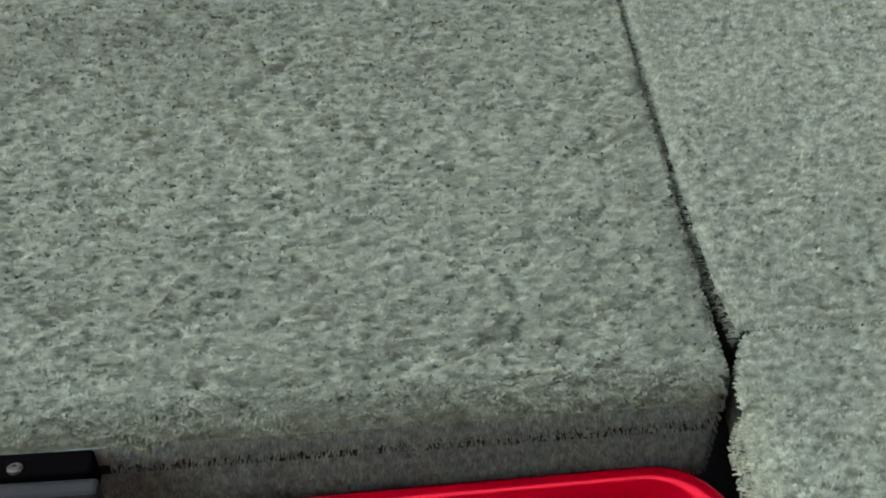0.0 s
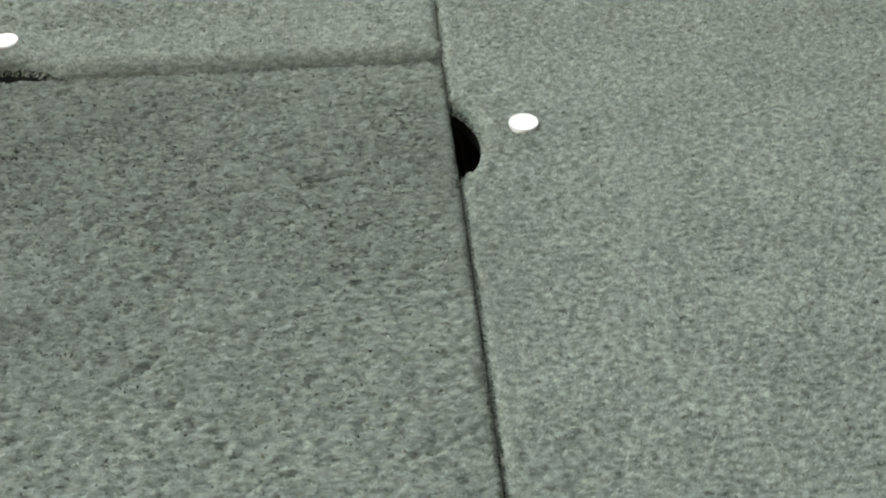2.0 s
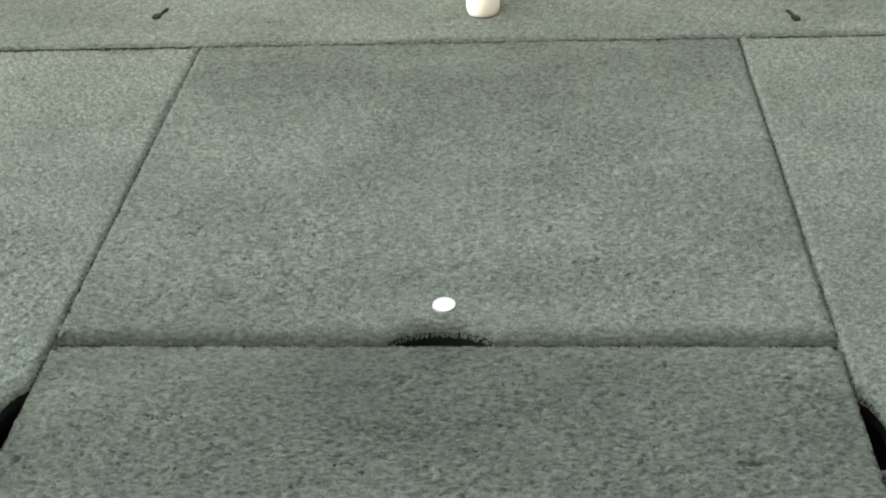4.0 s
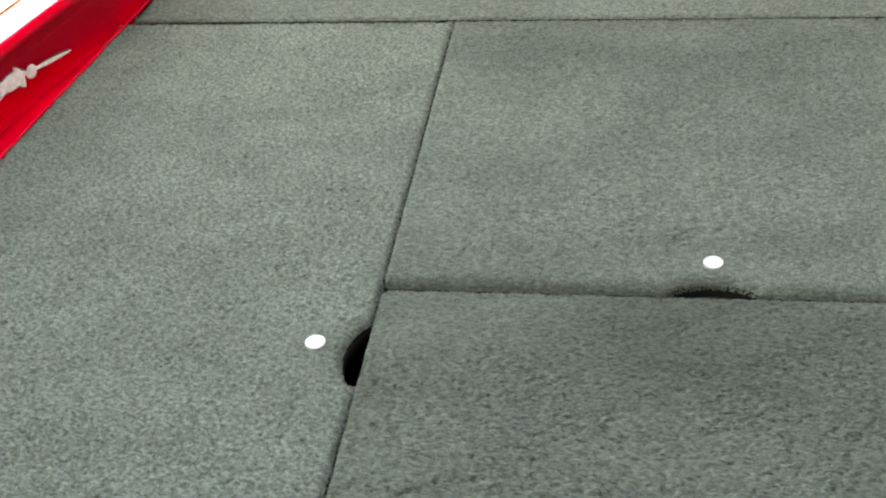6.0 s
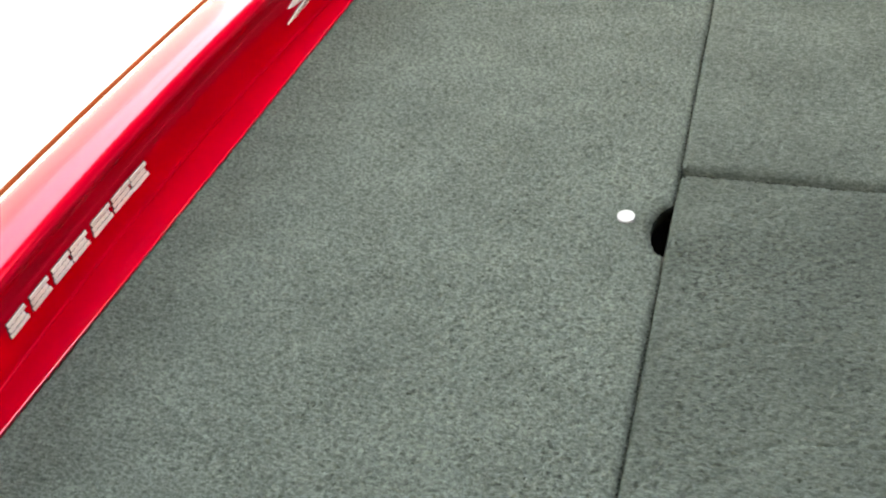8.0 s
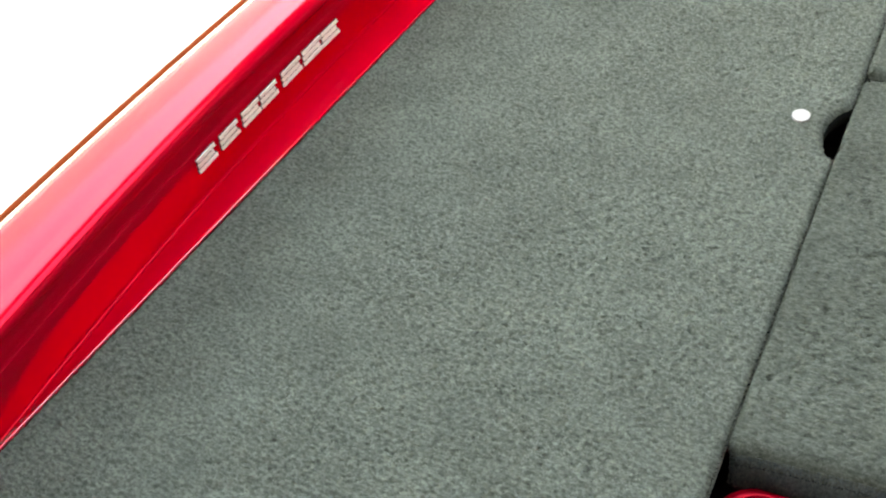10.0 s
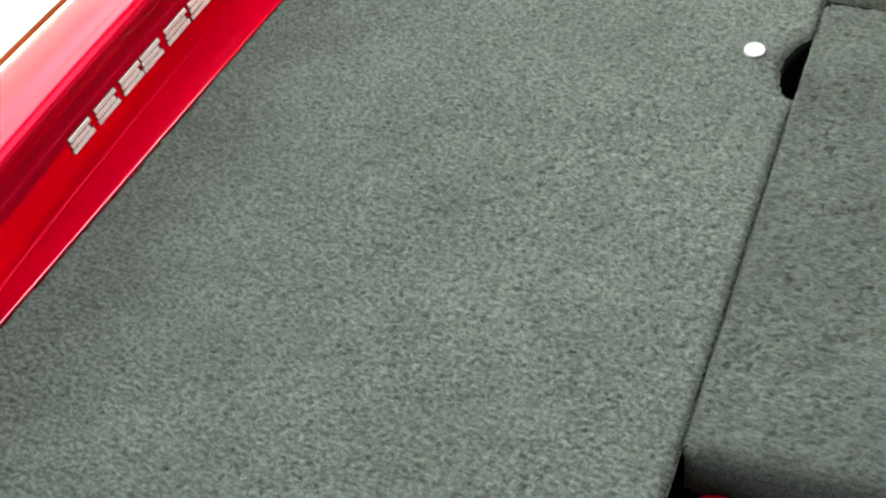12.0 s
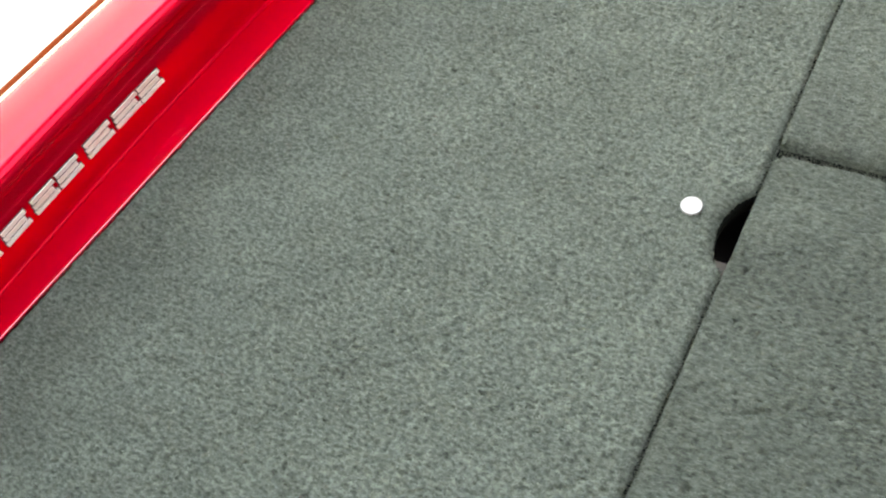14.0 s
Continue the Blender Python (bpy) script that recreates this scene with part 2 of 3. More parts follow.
def wander(spots, cell, seed):
    """Smooth random values, about -1 to 1, over the plan, with bumps about one cell apart."""
    g = np.random.default_rng(seed).uniform(-1, 1, (257, 257))
    u, v = spots[:, 0] / cell + 400.3, spots[:, 1] / cell + 400.7
    i, j = np.floor(u).astype(int), np.floor(v).astype(int)
    fu, fv = u - i, v - j
    fu, fv = fu * fu * (3 - 2 * fu), fv * fv * (3 - 2 * fv)
    a, c, d, e = g[i % 257, j % 257], g[(i + 1) % 257, j % 257], g[i % 257, (j + 1) % 257], g[(i + 1) % 257, (j + 1) % 257]
    return (a * (1 - fu) + c * fu) * (1 - fv) + (d * (1 - fu) + e * fu) * fv


def relief(s, seed, amount, creases):
    """Height of the pile over the plan: matted clumps, pits between them, slow swells, and pressed creases."""
    q = s[:, :2]
    row = q * [0.62, 1.3]
    clump = wander(row, 0.0041, seed) * 0.5 + wander(row, 0.0023, seed + 1) * 0.55
    h = 0.0011 * clump - 0.0008 * np.clip(-0.22 - clump, 0, 0.5) / 0.5 + 0.0003 * wander(q, 0.028, seed + 2)
    for line in creases:
        raised = line[0] == "raised"
        line = line[1:] if raised else line
        for a, e in zip(line, line[1:]):
            a, e = np.array(a), np.array(e)
            k = np.clip(((q - a) @ (e - a)) / ((e - a) @ (e - a)), 0, 1)
            d = np.linalg.norm(q - (a + k[:, None] * (e - a)), axis=1) + 0.0012 * wander(q, 0.006, seed + 7)
            h += (0.0024 if raised else -0.0026) * np.exp(-(d / (0.0016 if raised else 0.0023)) ** 2) * (0.65 + 0.5 * wander(q, 0.012, seed + 8))
    return h * amount


def tufts(name, spots, normals, size, lean, mat, parent, seed, nap=(0.3, -0.5), hang=0.0):
    """One mesh of short carpet tufts: a folded blade of four triangles' corners at each spot."""
    rng = np.random.default_rng(seed)
    n = len(spots)
    turn = rng.uniform(0, 2 * np.pi, n)
    swirl = np.stack([wander(spots, 0.006, seed + 2), wander(spots, 0.006, seed + 3)], 1) * 0.7 + np.stack([wander(spots, 0.05, seed + 4), wander(spots, 0.05, seed + 5)], 1) * 0.22
    flat = np.stack([0.55 * np.cos(turn) + swirl[:, 0] + nap[0], 0.55 * np.sin(turn) + swirl[:, 1] + nap[1], hang - 0.9 * (1 - normals[:, 2])], 1)
    flat -= (flat * normals).sum(1)[:, None] * normals
    flat /= np.linalg.norm(flat, axis=1)[:, None] + 1e-9
    side = np.cross(normals, flat)
    long = (size * rng.uniform(0.7, 1.35, n) * (0.62 + 0.38 * normals[:, 2] ** 2))[:, None]
    up = np.clip(rng.uniform(lean[0], lean[1], n) + 0.22 * (1 - normals[:, 2]), 0, 0.85)[:, None]
    wide = long * rng.uniform(0.17, 0.27, n)[:, None]
    way = flat * np.sqrt(1 - up ** 2) + normals * up
    mid = spots + way * long * 0.55 + normals * long * 0.12
    v = np.stack([spots - normals * 0.0012, mid + side * wide, mid - side * wide, spots + way * long], 1).reshape(-1, 3)
    tri = np.stack([np.arange(n) * 4, np.arange(n) * 4 + 2, np.arange(n) * 4 + 1, np.arange(n) * 4 + 1, np.arange(n) * 4 + 2, np.arange(n) * 4 + 3], 1).reshape(-1, 3)
    me = bpy.data.meshes.new(name)
    me.vertices.add(len(v)), me.loops.add(tri.size), me.polygons.add(len(tri))
    me.vertices.foreach_set("co", v.astype(np.float32).ravel())
    me.loops.foreach_set("vertex_index", tri.astype(np.int32).ravel())
    me.polygons.foreach_set("loop_start", np.arange(0, tri.size, 3, dtype=np.int32))
    me.polygons.foreach_set("use_smooth", np.ones(len(tri), bool))
    soft = np.cross(way, side)
    soft *= np.sign((soft * normals).sum(1))[:, None]
    soft = soft * 0.45 + normals * 0.55
    soft /= np.linalg.norm(soft, axis=1)[:, None]
    me.attributes.new("custom_normal", "FLOAT_VECTOR", "POINT").data.foreach_set("vector", np.repeat(soft, 4, 0).astype(np.float32).ravel())
    me.update(calc_edges=True)
    me.materials.append(mat)
    ob = new(name, me)
    ob.parent = parent
    return tagged(ob, kind="stuff")


def lay(poly, s, top, r, seed, front, west, corner, amount, creases, least, snap=0.0):
    """Which of the plan's points s lie on the slab, and there the carpet's surface and its normals."""
    p = np.array(poly)
    inside, near, away, short = np.zeros(len(s), bool), np.full(len(s), 9.0), np.zeros((len(s), 2)), np.zeros(len(s), bool)
    for a, b in zip(p, np.roll(p, -1, 0)):
        cross = ((a[1] > s[:, 1]) != (b[1] > s[:, 1])) & (s[:, 0] < (b[0] - a[0]) * (s[:, 1] - a[1]) / (b[1] - a[1] + 1e-12) + a[0])
        inside ^= cross
        k = np.clip(((s - a) @ (b - a)) / ((b - a) @ (b - a)), 0, 1)
        d = s - (a + k[:, None] * (b - a))
        dist = np.linalg.norm(d, axis=1)
        closer = dist < near
        near = np.where(closer, dist, near)
        away[closer] = d[closer]
        short[closer] = np.linalg.norm(b - a) < 0.02
    if snap:
        close = (~inside & (near < snap)) | (inside & (near < r * least))
        unit = away / (np.linalg.norm(away, axis=1)[:, None] + 1e-9)
        inward = np.where(inside[:, None], unit, -unit)
        s = np.where(close[:, None], s - away + inward * r * least, s)
        away = np.where(close[:, None], inward * r * least, away)
        near = np.where(close, r * least, near)
        inside |= close
    else:
        inside &= near > r * least
    s, near, away, short = s[inside], near[inside], away[inside], short[inside]
    out = -away / (np.linalg.norm(away, axis=1)[:, None] + 1e-9)
    r = np.where(short, corner, np.where(out[:, 1] < -0.9, front or r, np.where(out[:, 0] < -0.9, west or r, r)))
    c = np.clip(1 - near / r, 0, 1)
    up = np.sqrt(1 - c ** 2)
    e = 0.0008
    calm = np.clip(near / 0.008, 0.5, 1)
    h = relief(s, seed, amount, creases)
    slope = np.zeros((len(s), 2)) if snap else np.stack([relief(s + [e, 0], seed, amount, creases) - h, relief(s + [0, e], seed, amount, creases) - h], 1) / e
    spots = np.column_stack([s, top - r + r * up + h * calm])
    normals = np.column_stack([out * c[:, None] - slope * calm[:, None] * 0.9, up])
    return inside, spots, normals / np.linalg.norm(normals, axis=1)[:, None]


def plan_grid(poly, step, window):
    p = np.array(poly)
    x0, x1, y0, y1 = max(window[0], p[:, 0].min()), min(window[1], p[:, 0].max()), max(window[2], p[:, 1].min()), min(window[3], p[:, 1].max())
    gx, gy = np.meshgrid(np.arange(x0 + step * 0.13, x1, step), np.arange(y0 + step * 0.13, y1, step))
    return np.stack([gx.ravel(), gy.ravel()], 1), gx.shape


def carpet_bed(poly, top, r, step, seed, window, front, west, corner, amount, creases, shift, parent, mat):
    """The matted base of the pile: one sheet that follows the relief."""
    s, (rows, cols) = plan_grid(poly, step, window)
    inside, spots, normals = lay(poly, s, top - 0.0004, r, seed, front, west, corner, amount, creases, 0.12, step)
    spots = spots - normals * (0.0012 * (1 - normals[:, 2:]))
    number = np.full(rows * cols, -1)
    number[inside] = np.arange(inside.sum())
    number = number.reshape(rows, cols)
    q = np.stack([number[:-1, :-1], number[:-1, 1:], number[1:, 1:], number[1:, :-1]], -1).reshape(-1, 4)
    q = q[(q >= 0).all(1)]
    me = bpy.data.meshes.new("matting")
    me.from_pydata((spots - shift).tolist(), [], q.tolist())
    me.polygons.foreach_set("use_smooth", np.ones(len(q), bool))
    me.materials.append(mat)
    ob = new("matting", me)
    ob.parent = parent
    return tagged(ob, kind="stuff")


def carpet_spots(poly, top, r, step, seed, window, front=0.0, west=0.0, corner=0.011, amount=1.0, creases=()):
    """Jittered spots with normals on the top of a slab and over its rounded edge, inside the window (x0, x1, y0, y1)."""
    rng, radius, p = np.random.default_rng(seed), r, np.array(poly)
    s, _ = plan_grid(poly, step, window)
    s = s + rng.uniform(-0.5, 0.5, s.shape) * step * 1.1
    _, spots, normals = lay(poly, s, top, r, seed, front, west, corner, amount, creases, 0.25)
    more, lean_out = [spots], [normals]
    for a, b in zip(p, np.roll(p, -1, 0)):
        ln = np.linalg.norm(b - a)
        face = np.array([b[1] - a[1], a[0] - b[0]]) / ln
        rr = corner if ln < 0.02 else front if front and face[1] < -0.9 else west if west and face[0] < -0.9 else radius
        arc, drop = rr * math.pi / 2 * (0.7 if ln < 0.02 and not front else 1.0), 0.0 if ln < 0.02 else 0.012 if west and face[0] < -0.9 else 0.004
        n = int((2.4 if rr > radius else 1.5) * ln * (arc + drop) / step ** 2)
        k, w = rng.uniform(0, 1, n), rng.uniform(0, arc + drop, n)
        f = np.minimum(w, arc) / rr
        q = a + k[:, None] * (b - a) - face * (rr * (1 - np.sin(f)))[:, None]
        q = np.column_stack([q, top - rr + rr * np.cos(f) - np.maximum(w - arc, 0)])
        q[:, 2] += relief(q, seed, amount, ()) * np.cos(f) * 0.5
        keep = (q[:, 0] > window[0]) & (q[:, 0] < window[1]) & (q[:, 1] > window[2]) & (q[:, 1] < window[3])
        more.append(q[keep]), lean_out.append(np.column_stack([face[0] * np.sin(f), face[1] * np.sin(f), np.cos(f)])[keep])
    return np.concatenate(more), np.concatenate(lean_out)


def edge_spots(line, top, low, step, seed):
    """Spots down an upright face along the line of (x, y) points, with outward normals to the right of its run."""
    rng = np.random.default_rng(seed)
    spots, normals = [], []
    for a, b in zip(line, line[1:]):
        a, b = np.array(a), np.array(b)
        length = np.linalg.norm(b - a)
        n = int(length * (top - low) / step ** 2)
        k, h = rng.uniform(0, 1, n), rng.uniform(low, top, n)
        spots.append(np.column_stack([a + k[:, None] * (b - a), h]))
        d = (b - a) / length
        normals.append(np.tile([d[1], -d[0], 0.0], (n, 1)))
    return np.concatenate(spots), np.concatenate(normals)


def notch(x, y0, y1, deep, n=14):
    """Points of a half-round finger notch into x from y0 to y1; deep is signed."""
    return [(x + deep * math.sin(math.pi * k / n), y0 + (y1 - y0) * (0.55 * k / n + 0.45 * (1 - math.cos(math.pi * k / n)) / 2)) for k in range(1, n)]


# ---- gunwale lines: x along the boat's side as a function of y ----
LOW, HIGH = -0.66, 0.50


def bowed(a, b, c, y):
    """a + b y + c y2 between LOW and HIGH, straight on past them."""
    k = min(max(y, LOW), HIGH)
    return a + b * k + c * k * k + (b + 2 * c * k) * (y - k) * 0.5


def deck_edge(y):
    return -0.503 + 0.115 * y


def crease(y):
    return min(bowed(-0.554, 0.1354, 0.1066, y), deck_edge(y) - 0.006)


def rib(y):
    return min(bowed(-0.551, 0.148, 0.18, y), crease(y) + 0.004)


def lip(y):
    return bowed(-0.5435, 0.154, 0.115, y)


def outer(y):
    return bowed(-0.633, 0.172, 0.08, y)


W = 0.61
NEAR, FAR = -0.482, 0.540
GAP = 0.0004

# ---- structure ----
bm = bmesh.new()
box(bm, -30, 30, -30, 30, -1.10, -1.00)
tagged(part("ground", bm, concrete), "pale sunlit concrete floor around the boat", "floor", kind="structure")

bm = bmesh.new()
box(bm, -0.60, 1.20, -1.60, 1.60, -0.34, -0.30)
box(bm, -0.40, 1.00, -1.50, 1.50, -1.00, -0.34)
tagged(part("hull", bm, hull_in), "dark inner hull liner under the carpeted deck", "hull", kind="structure")

# black pieces added below the lids so notches and gaps stay dark
for dims in ((-0.012, W + 0.012, -0.43, FAR, -0.13, -0.10), (-0.03, W + 0.03, -0.52, -0.433, -0.30, -0.085), (-0.045, -0.015, -0.50, FAR, -0.30, -0.095), (W + 0.015, W + 0.045, -0.50, FAR, -0.30, -0.095)):
    tagged(part("gutter", box(bmesh.new(), *dims), gutter_black), "black gutter added under the hatch edges to keep gaps dark", "gutter", kind="structure")

# unseen open-sided shed added to shape the light: roof, back and end walls
RX0, RX1, RY0, RY1 = -1.6, 1.3, -0.75, 1.25
bm = bmesh.new()
for x0, x1, y0, y1 in ((-2.9, RX0, -3.4, 4.4), (RX1, 3.2, -3.4, 4.4), (RX0, RX1, -3.4, RY0), (RX0, RX1, RY1, 4.4)):
    box(bm, x0, x1, y0, y1, 2.6, 2.7)
tagged(part("ceiling", bm, shed), "unseen grey roof with a wide opening, added to shape the daylight", "ceiling", kind="structure")
# the pale walls bounce light and reflect in the gunwale, the grey ones block it
for name, label, dims in (("wall_east", "unseen pale wall added beside the boat to bounce light", (3.0, 3.2, -3.2, 4.2, -1.0, 2.6)),
                          ("wall_west", "unseen pale wall added for the gunwale's reflection", (-9.2, -9.0, -12.0, 12.0, -1.0, 4.6)),
                          ("wall_south", "unseen grey end wall added to limit the light", (-3.4, 3.2, -3.4, -3.2, -1.0, 2.6)), ("wall_north", "unseen grey end wall added to limit the light", (-1.4, 3.2, 4.2, 4.4, -1.0, 2.6))):
    tagged(part(name, box(bmesh.new(), *dims), render_white if name in ("wall_west", "wall_east") else shed), label, "wall", kind="structure")

# ---- gunwale ----
gunwale = thing("gunwale", "glossy red fibreglass gunwale along the carpeted deck", "gunwale", at=(0, 0, -0.3))


def sweep(profile, y0, y1, n, name, mat, parent, label=""):
    """Lofts profile(y), a list of (x, z), from y0 to y1."""
    bm = bmesh.new()
    rows = []
    for k in range(n + 1):
        y = y0 + (y1 - y0) * k / n
        rows.append([bm.verts.new((x, y, z + 0.3)) for x, z in profile(y)])
    for a, b in zip(rows, rows[1:]):
        for k in range(len(a)):
            j = (k + 1) % len(a)
            bm.faces.new((a[k], a[j], b[j], b[k]))
    bm.faces.new(rows[0][::-1]), bm.faces.new(rows[-1])
    return part(name, bm, mat, parent, label, smooth=True)


def curve_between(a, b, bulge, n=5):
    """Points from a to b bent sideways by bulge; a included, b not."""
    d = Vector((b[0] - a[0], b[1] - a[1]))
    s = Vector((-d.y, d.x)).normalized()
    return [(a[0] + d.x * k / n + s.x * bulge * math.sin(math.pi * k / n), a[1] + d.y * k / n + s.y * bulge * math.sin(math.pi * k / n)) for k in range(n)]


def face_foot(y):
    return crease(y) + 0.3 * (rib(y) - crease(y))


def gunwale_profile(y):
    a, b, f, c, d, e = deck_edge(y), crease(y), face_foot(y), rib(y), lip(y), outer(y)
    pts = [(a - 0.008, -0.3), (a - 0.008, -0.010), (a - 0.002, -0.006), (a + 0.0004, -0.0012), (a + 0.0002, 0.0010), (a - 0.0008, 0.0021), (a - 0.0025, 0.0024)]
    pts += [(b + 0.0045, -0.0055), (b + 0.0030, -0.0058), (b + 0.0018, -0.0050), (b + 0.0006, -0.0024), (b - 0.0008, 0.0010)]
    pts += [(f, 0.0235), (f + (c - f) * 0.5, 0.040), (c + 0.0003, 0.056), (c - 0.0003, 0.057), (c - 0.0008, 0.058)]
    pts += [(c - 0.0014, 0.064), (c - 0.0008, 0.071), (d - 0.002, 0.077)]
    pts += [(d + 0.0025, 0.081), (d + 0.0040, 0.086), (d + 0.0032, 0.0905), (d, 0.0935), (d - 0.004, 0.0946), (d - 0.010, 0.0944)]
    pts += curve_between((d - 0.018, 0.0928), (e + 0.017, 0.0825), -0.001, 8)
    pts += [(e + 0.017, 0.0825), (e + 0.0145, 0.0810), (e + 0.0115, 0.0765), (e + 0.010, 0.0715), (e + 0.010, 0.052), (e + 0.018, 0.01), (e + 0.07, -0.3)]
    return pts


sweep(gunwale_profile, -1.55, 1.55, 120, "moulding", gelcoat, gunwale)
# thin rolls added so the deck edge and crease catch a bright line
for name, where in (("edge_roll", lambda y: (deck_edge(y) - 0.0003, 0.0016)), ("crease_roll", lambda y: (crease(y) + 0.0016, -0.0044))):
    sweep(lambda y: [(where(y)[0] + 0.0017 * math.cos(math.pi * k / 5), where(y)[1] + 0.0017 * math.sin(math.pi * k / 5)) for k in range(10)],
          -1.55, 1.55, 120, name, gelcoat_gloss if name == "edge_roll" else gelcoat, gunwale)
# the cream bead paints the gunwale edge's highlight; the insert is the rub rail
for name, mat, label, dx, z, r in (("highlight_bead", highlight_cream, "cream bead for the highlight on the gunwale's outer edge", 0.0075, 0.0715, 0.006), ("rail_insert", rub, "red-brown rubber rub rail", -0.0040, 0.0655, 0.0085)):
    sweep(lambda y: [(outer(y) + dx + r * math.cos(math.pi * k / 8), z + r * math.sin(math.pi * k / 8)) for k in range(16)], -1.55, 1.55, 120, name, mat, gunwale, label)

# ---- carpeted panels ----
THICK = 0.026


def panel(name, label, outline, r, step, seed, window, size=0.0030, mat=None, lean=(0.05, 0.45), category="deck panel", nap=(0.15, 0.55), thick=THICK, front=0.0, west=0.0, corner=0.011, amount=1.0, creases=(), clear=None):
    p = np.array(outline)
    c = p.mean(0)
    root = thing(name, label, category, at=(c[0], c[1], -thick))
    local = [(x - c[0], y - c[1]) for x, y in outline]
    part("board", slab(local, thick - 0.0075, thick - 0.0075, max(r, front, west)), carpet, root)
    carpet_bed(outline, -0.0015, r, step * 0.85, seed, window, front, west, corner, amount, creases, np.array([c[0], c[1], -thick]), root, {pile_bow: bed_bow, pile_shaded: bed_shaded, pile_far: bed_far}.get(mat, bed))
    spots, normals = carpet_spots(outline, -0.0015, r, step, seed, window, front, west, corner, amount, creases)
    if clear:
        kept = ~((np.abs(spots[:, 0] - clear[0]) < clear[1]) & (spots[:, 1] < clear[2]) & (spots[:, 2] < clear[3]))
        spots, normals = spots[kept], normals[kept]
    spots = spots - [c[0], c[1], -thick]
    tufts("carpet_face", spots, normals, size, lean, mat or pile, root, seed + 1, nap)
    return root


def straight(a, b, n):
    return [(a[0] + (b[0] - a[0]) * k / n, a[1] + (b[1] - a[1]) * k / n) for k in range(n)]


side = deck_edge
SEAM = -0.0010
left_outline = [(SEAM, -1.30), (SEAM, -0.134)] + notch(SEAM, -0.134, -0.048, -0.0175) + [(SEAM, -0.048), (SEAM, FAR - 0.002)] + \
    straight((side(FAR) - 0.011, FAR - 0.002), (side(-1.30) - 0.011, -1.30), 8) + [(side(-1.30) - 0.011, -1.30)]
left_panel = panel("side_deck_panel", "grey-green carpeted side deck panel beside the red gunwale", left_outline, 0.008, 0.0018, 11, (-0.66, 0.02, -0.92, 0.56), size=0.0027, amount=1.6)

JOIN = -0.449
RIDGE = (("raised", (W + 0.014, JOIN + 0.0045), (0.70, JOIN + 0.005), (0.80, JOIN + 0.0045), (1.10, JOIN + 0.005)),)
right_outline = [(W + 0.006, JOIN), (1.15, JOIN), (1.15, FAR - 0.001), (W + GAP, FAR - 0.001), (W + GAP, -0.049)] + notch(W + GAP, -0.049, -0.130, 0.0165) + [(W + GAP, -0.130), (W + GAP, -0.36), (W + 0.0025, -0.425)]
right_panel = panel("side_deck_panel", "grey-green carpeted side deck panel with a creased seam", right_outline, 0.006, 0.0015, 21, (0.60, 1.00, JOIN, 0.56), size=0.0023, amount=0.8, creases=RIDGE, front=0.0016)

EDGE = W - 0.001
step_outline = [(EDGE, -1.30), (1.15, -1.30), (1.15, JOIN + 0.0007), (W + 0.009, JOIN + 0.0007), (W + 0.0050, JOIN - 0.005), (W + 0.0020, JOIN - 0.013), (EDGE + 0.0003, JOIN - 0.024), (EDGE, JOIN - 0.034)]
step_panel = panel("side_deck_panel", "grey-green carpeted side deck panel rolled down beside the red tray", step_outline, 0.0016, 0.0015, 25, (0.59, 1.00, -0.66, JOIN + 0.003), size=0.0023, amount=0.8, west=0.016, corner=0.006)

far_outline = [(0.0005, 0.0090), (0.266, 0.0090)] + [(x, y) for y, x in notch(0.0090, 0.266, 0.350, 0.0145)] + [(0.350, 0.0090), (W - 0.001, 0.0090), (W - 0.001, FAR), (0.0005, FAR)]
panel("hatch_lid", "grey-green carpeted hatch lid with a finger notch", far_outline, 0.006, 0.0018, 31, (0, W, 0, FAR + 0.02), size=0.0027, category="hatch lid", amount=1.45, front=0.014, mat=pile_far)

CREASES = (((0.056, -0.251), (0.085, -0.236), (0.115, -0.230), (0.153, -0.222)), ((0.078, -0.371), (0.135, -0.345), (0.200, -0.338), (0.260, -0.341)),
           ((0.360, -0.444), (0.410, -0.457), (0.445, -0.462), (0.474, -0.460)), ((0.457, -0.474), (0.474, -0.465)), ((0.517, -0.447), (0.532, -0.444), (0.560, -0.453)),
           ((0.413, -0.301), (0.449, -0.264)), ((0.465, -0.136), (0.545, -0.122)))
rng = np.random.default_rng(9)
SPECKS = tuple(((x, y), (x + dx, y + 0.003)) for x, y, dx in zip(rng.normal(0.030, 0.008, 26), rng.uniform(-0.46, -0.10, 26), rng.uniform(-0.003, 0.003, 26)))
near_outline = [(0.0003, NEAR - 0.003), (0.0030, NEAR - 0.0085), (0.009, NEAR - 0.0112), (0.03, NEAR - 0.008), (0.10, NEAR - 0.0032), (W - 0.010, NEAR + 0.0057), (W - 0.0040, NEAR + 0.0078), (W - 0.0015, NEAR + 0.013), (W - 0.0015, -0.006), (W - 0.0035, -0.0025), (W - 0.007, -0.001), (0.006, -0.001), (0.0023, -0.0025), (0.0003, -0.006)]
near_lid = panel("hatch_lid", "darker worn grey-green carpeted hatch lid with a black latch", near_outline, 0.0045, 0.0014, 41, (-0.01, W + 0.01, NEAR - 0.02, 0.02), size=0.0021, mat=pile_shaded, category="hatch lid", nap=(0.15, -0.1), thick=0.056, front=0.015, west=0.007, amount=1.45, creases=CREASES + SPECKS, clear=(0.305, 0.074, NEAR + 0.004, -0.0065))

deck_outline = [(side(FAR + 0.007) + 0.002, FAR + 0.007), (1.15, FAR + 0.007), (1.15, 1.5), (side(1.5) + 0.002, 1.5)]
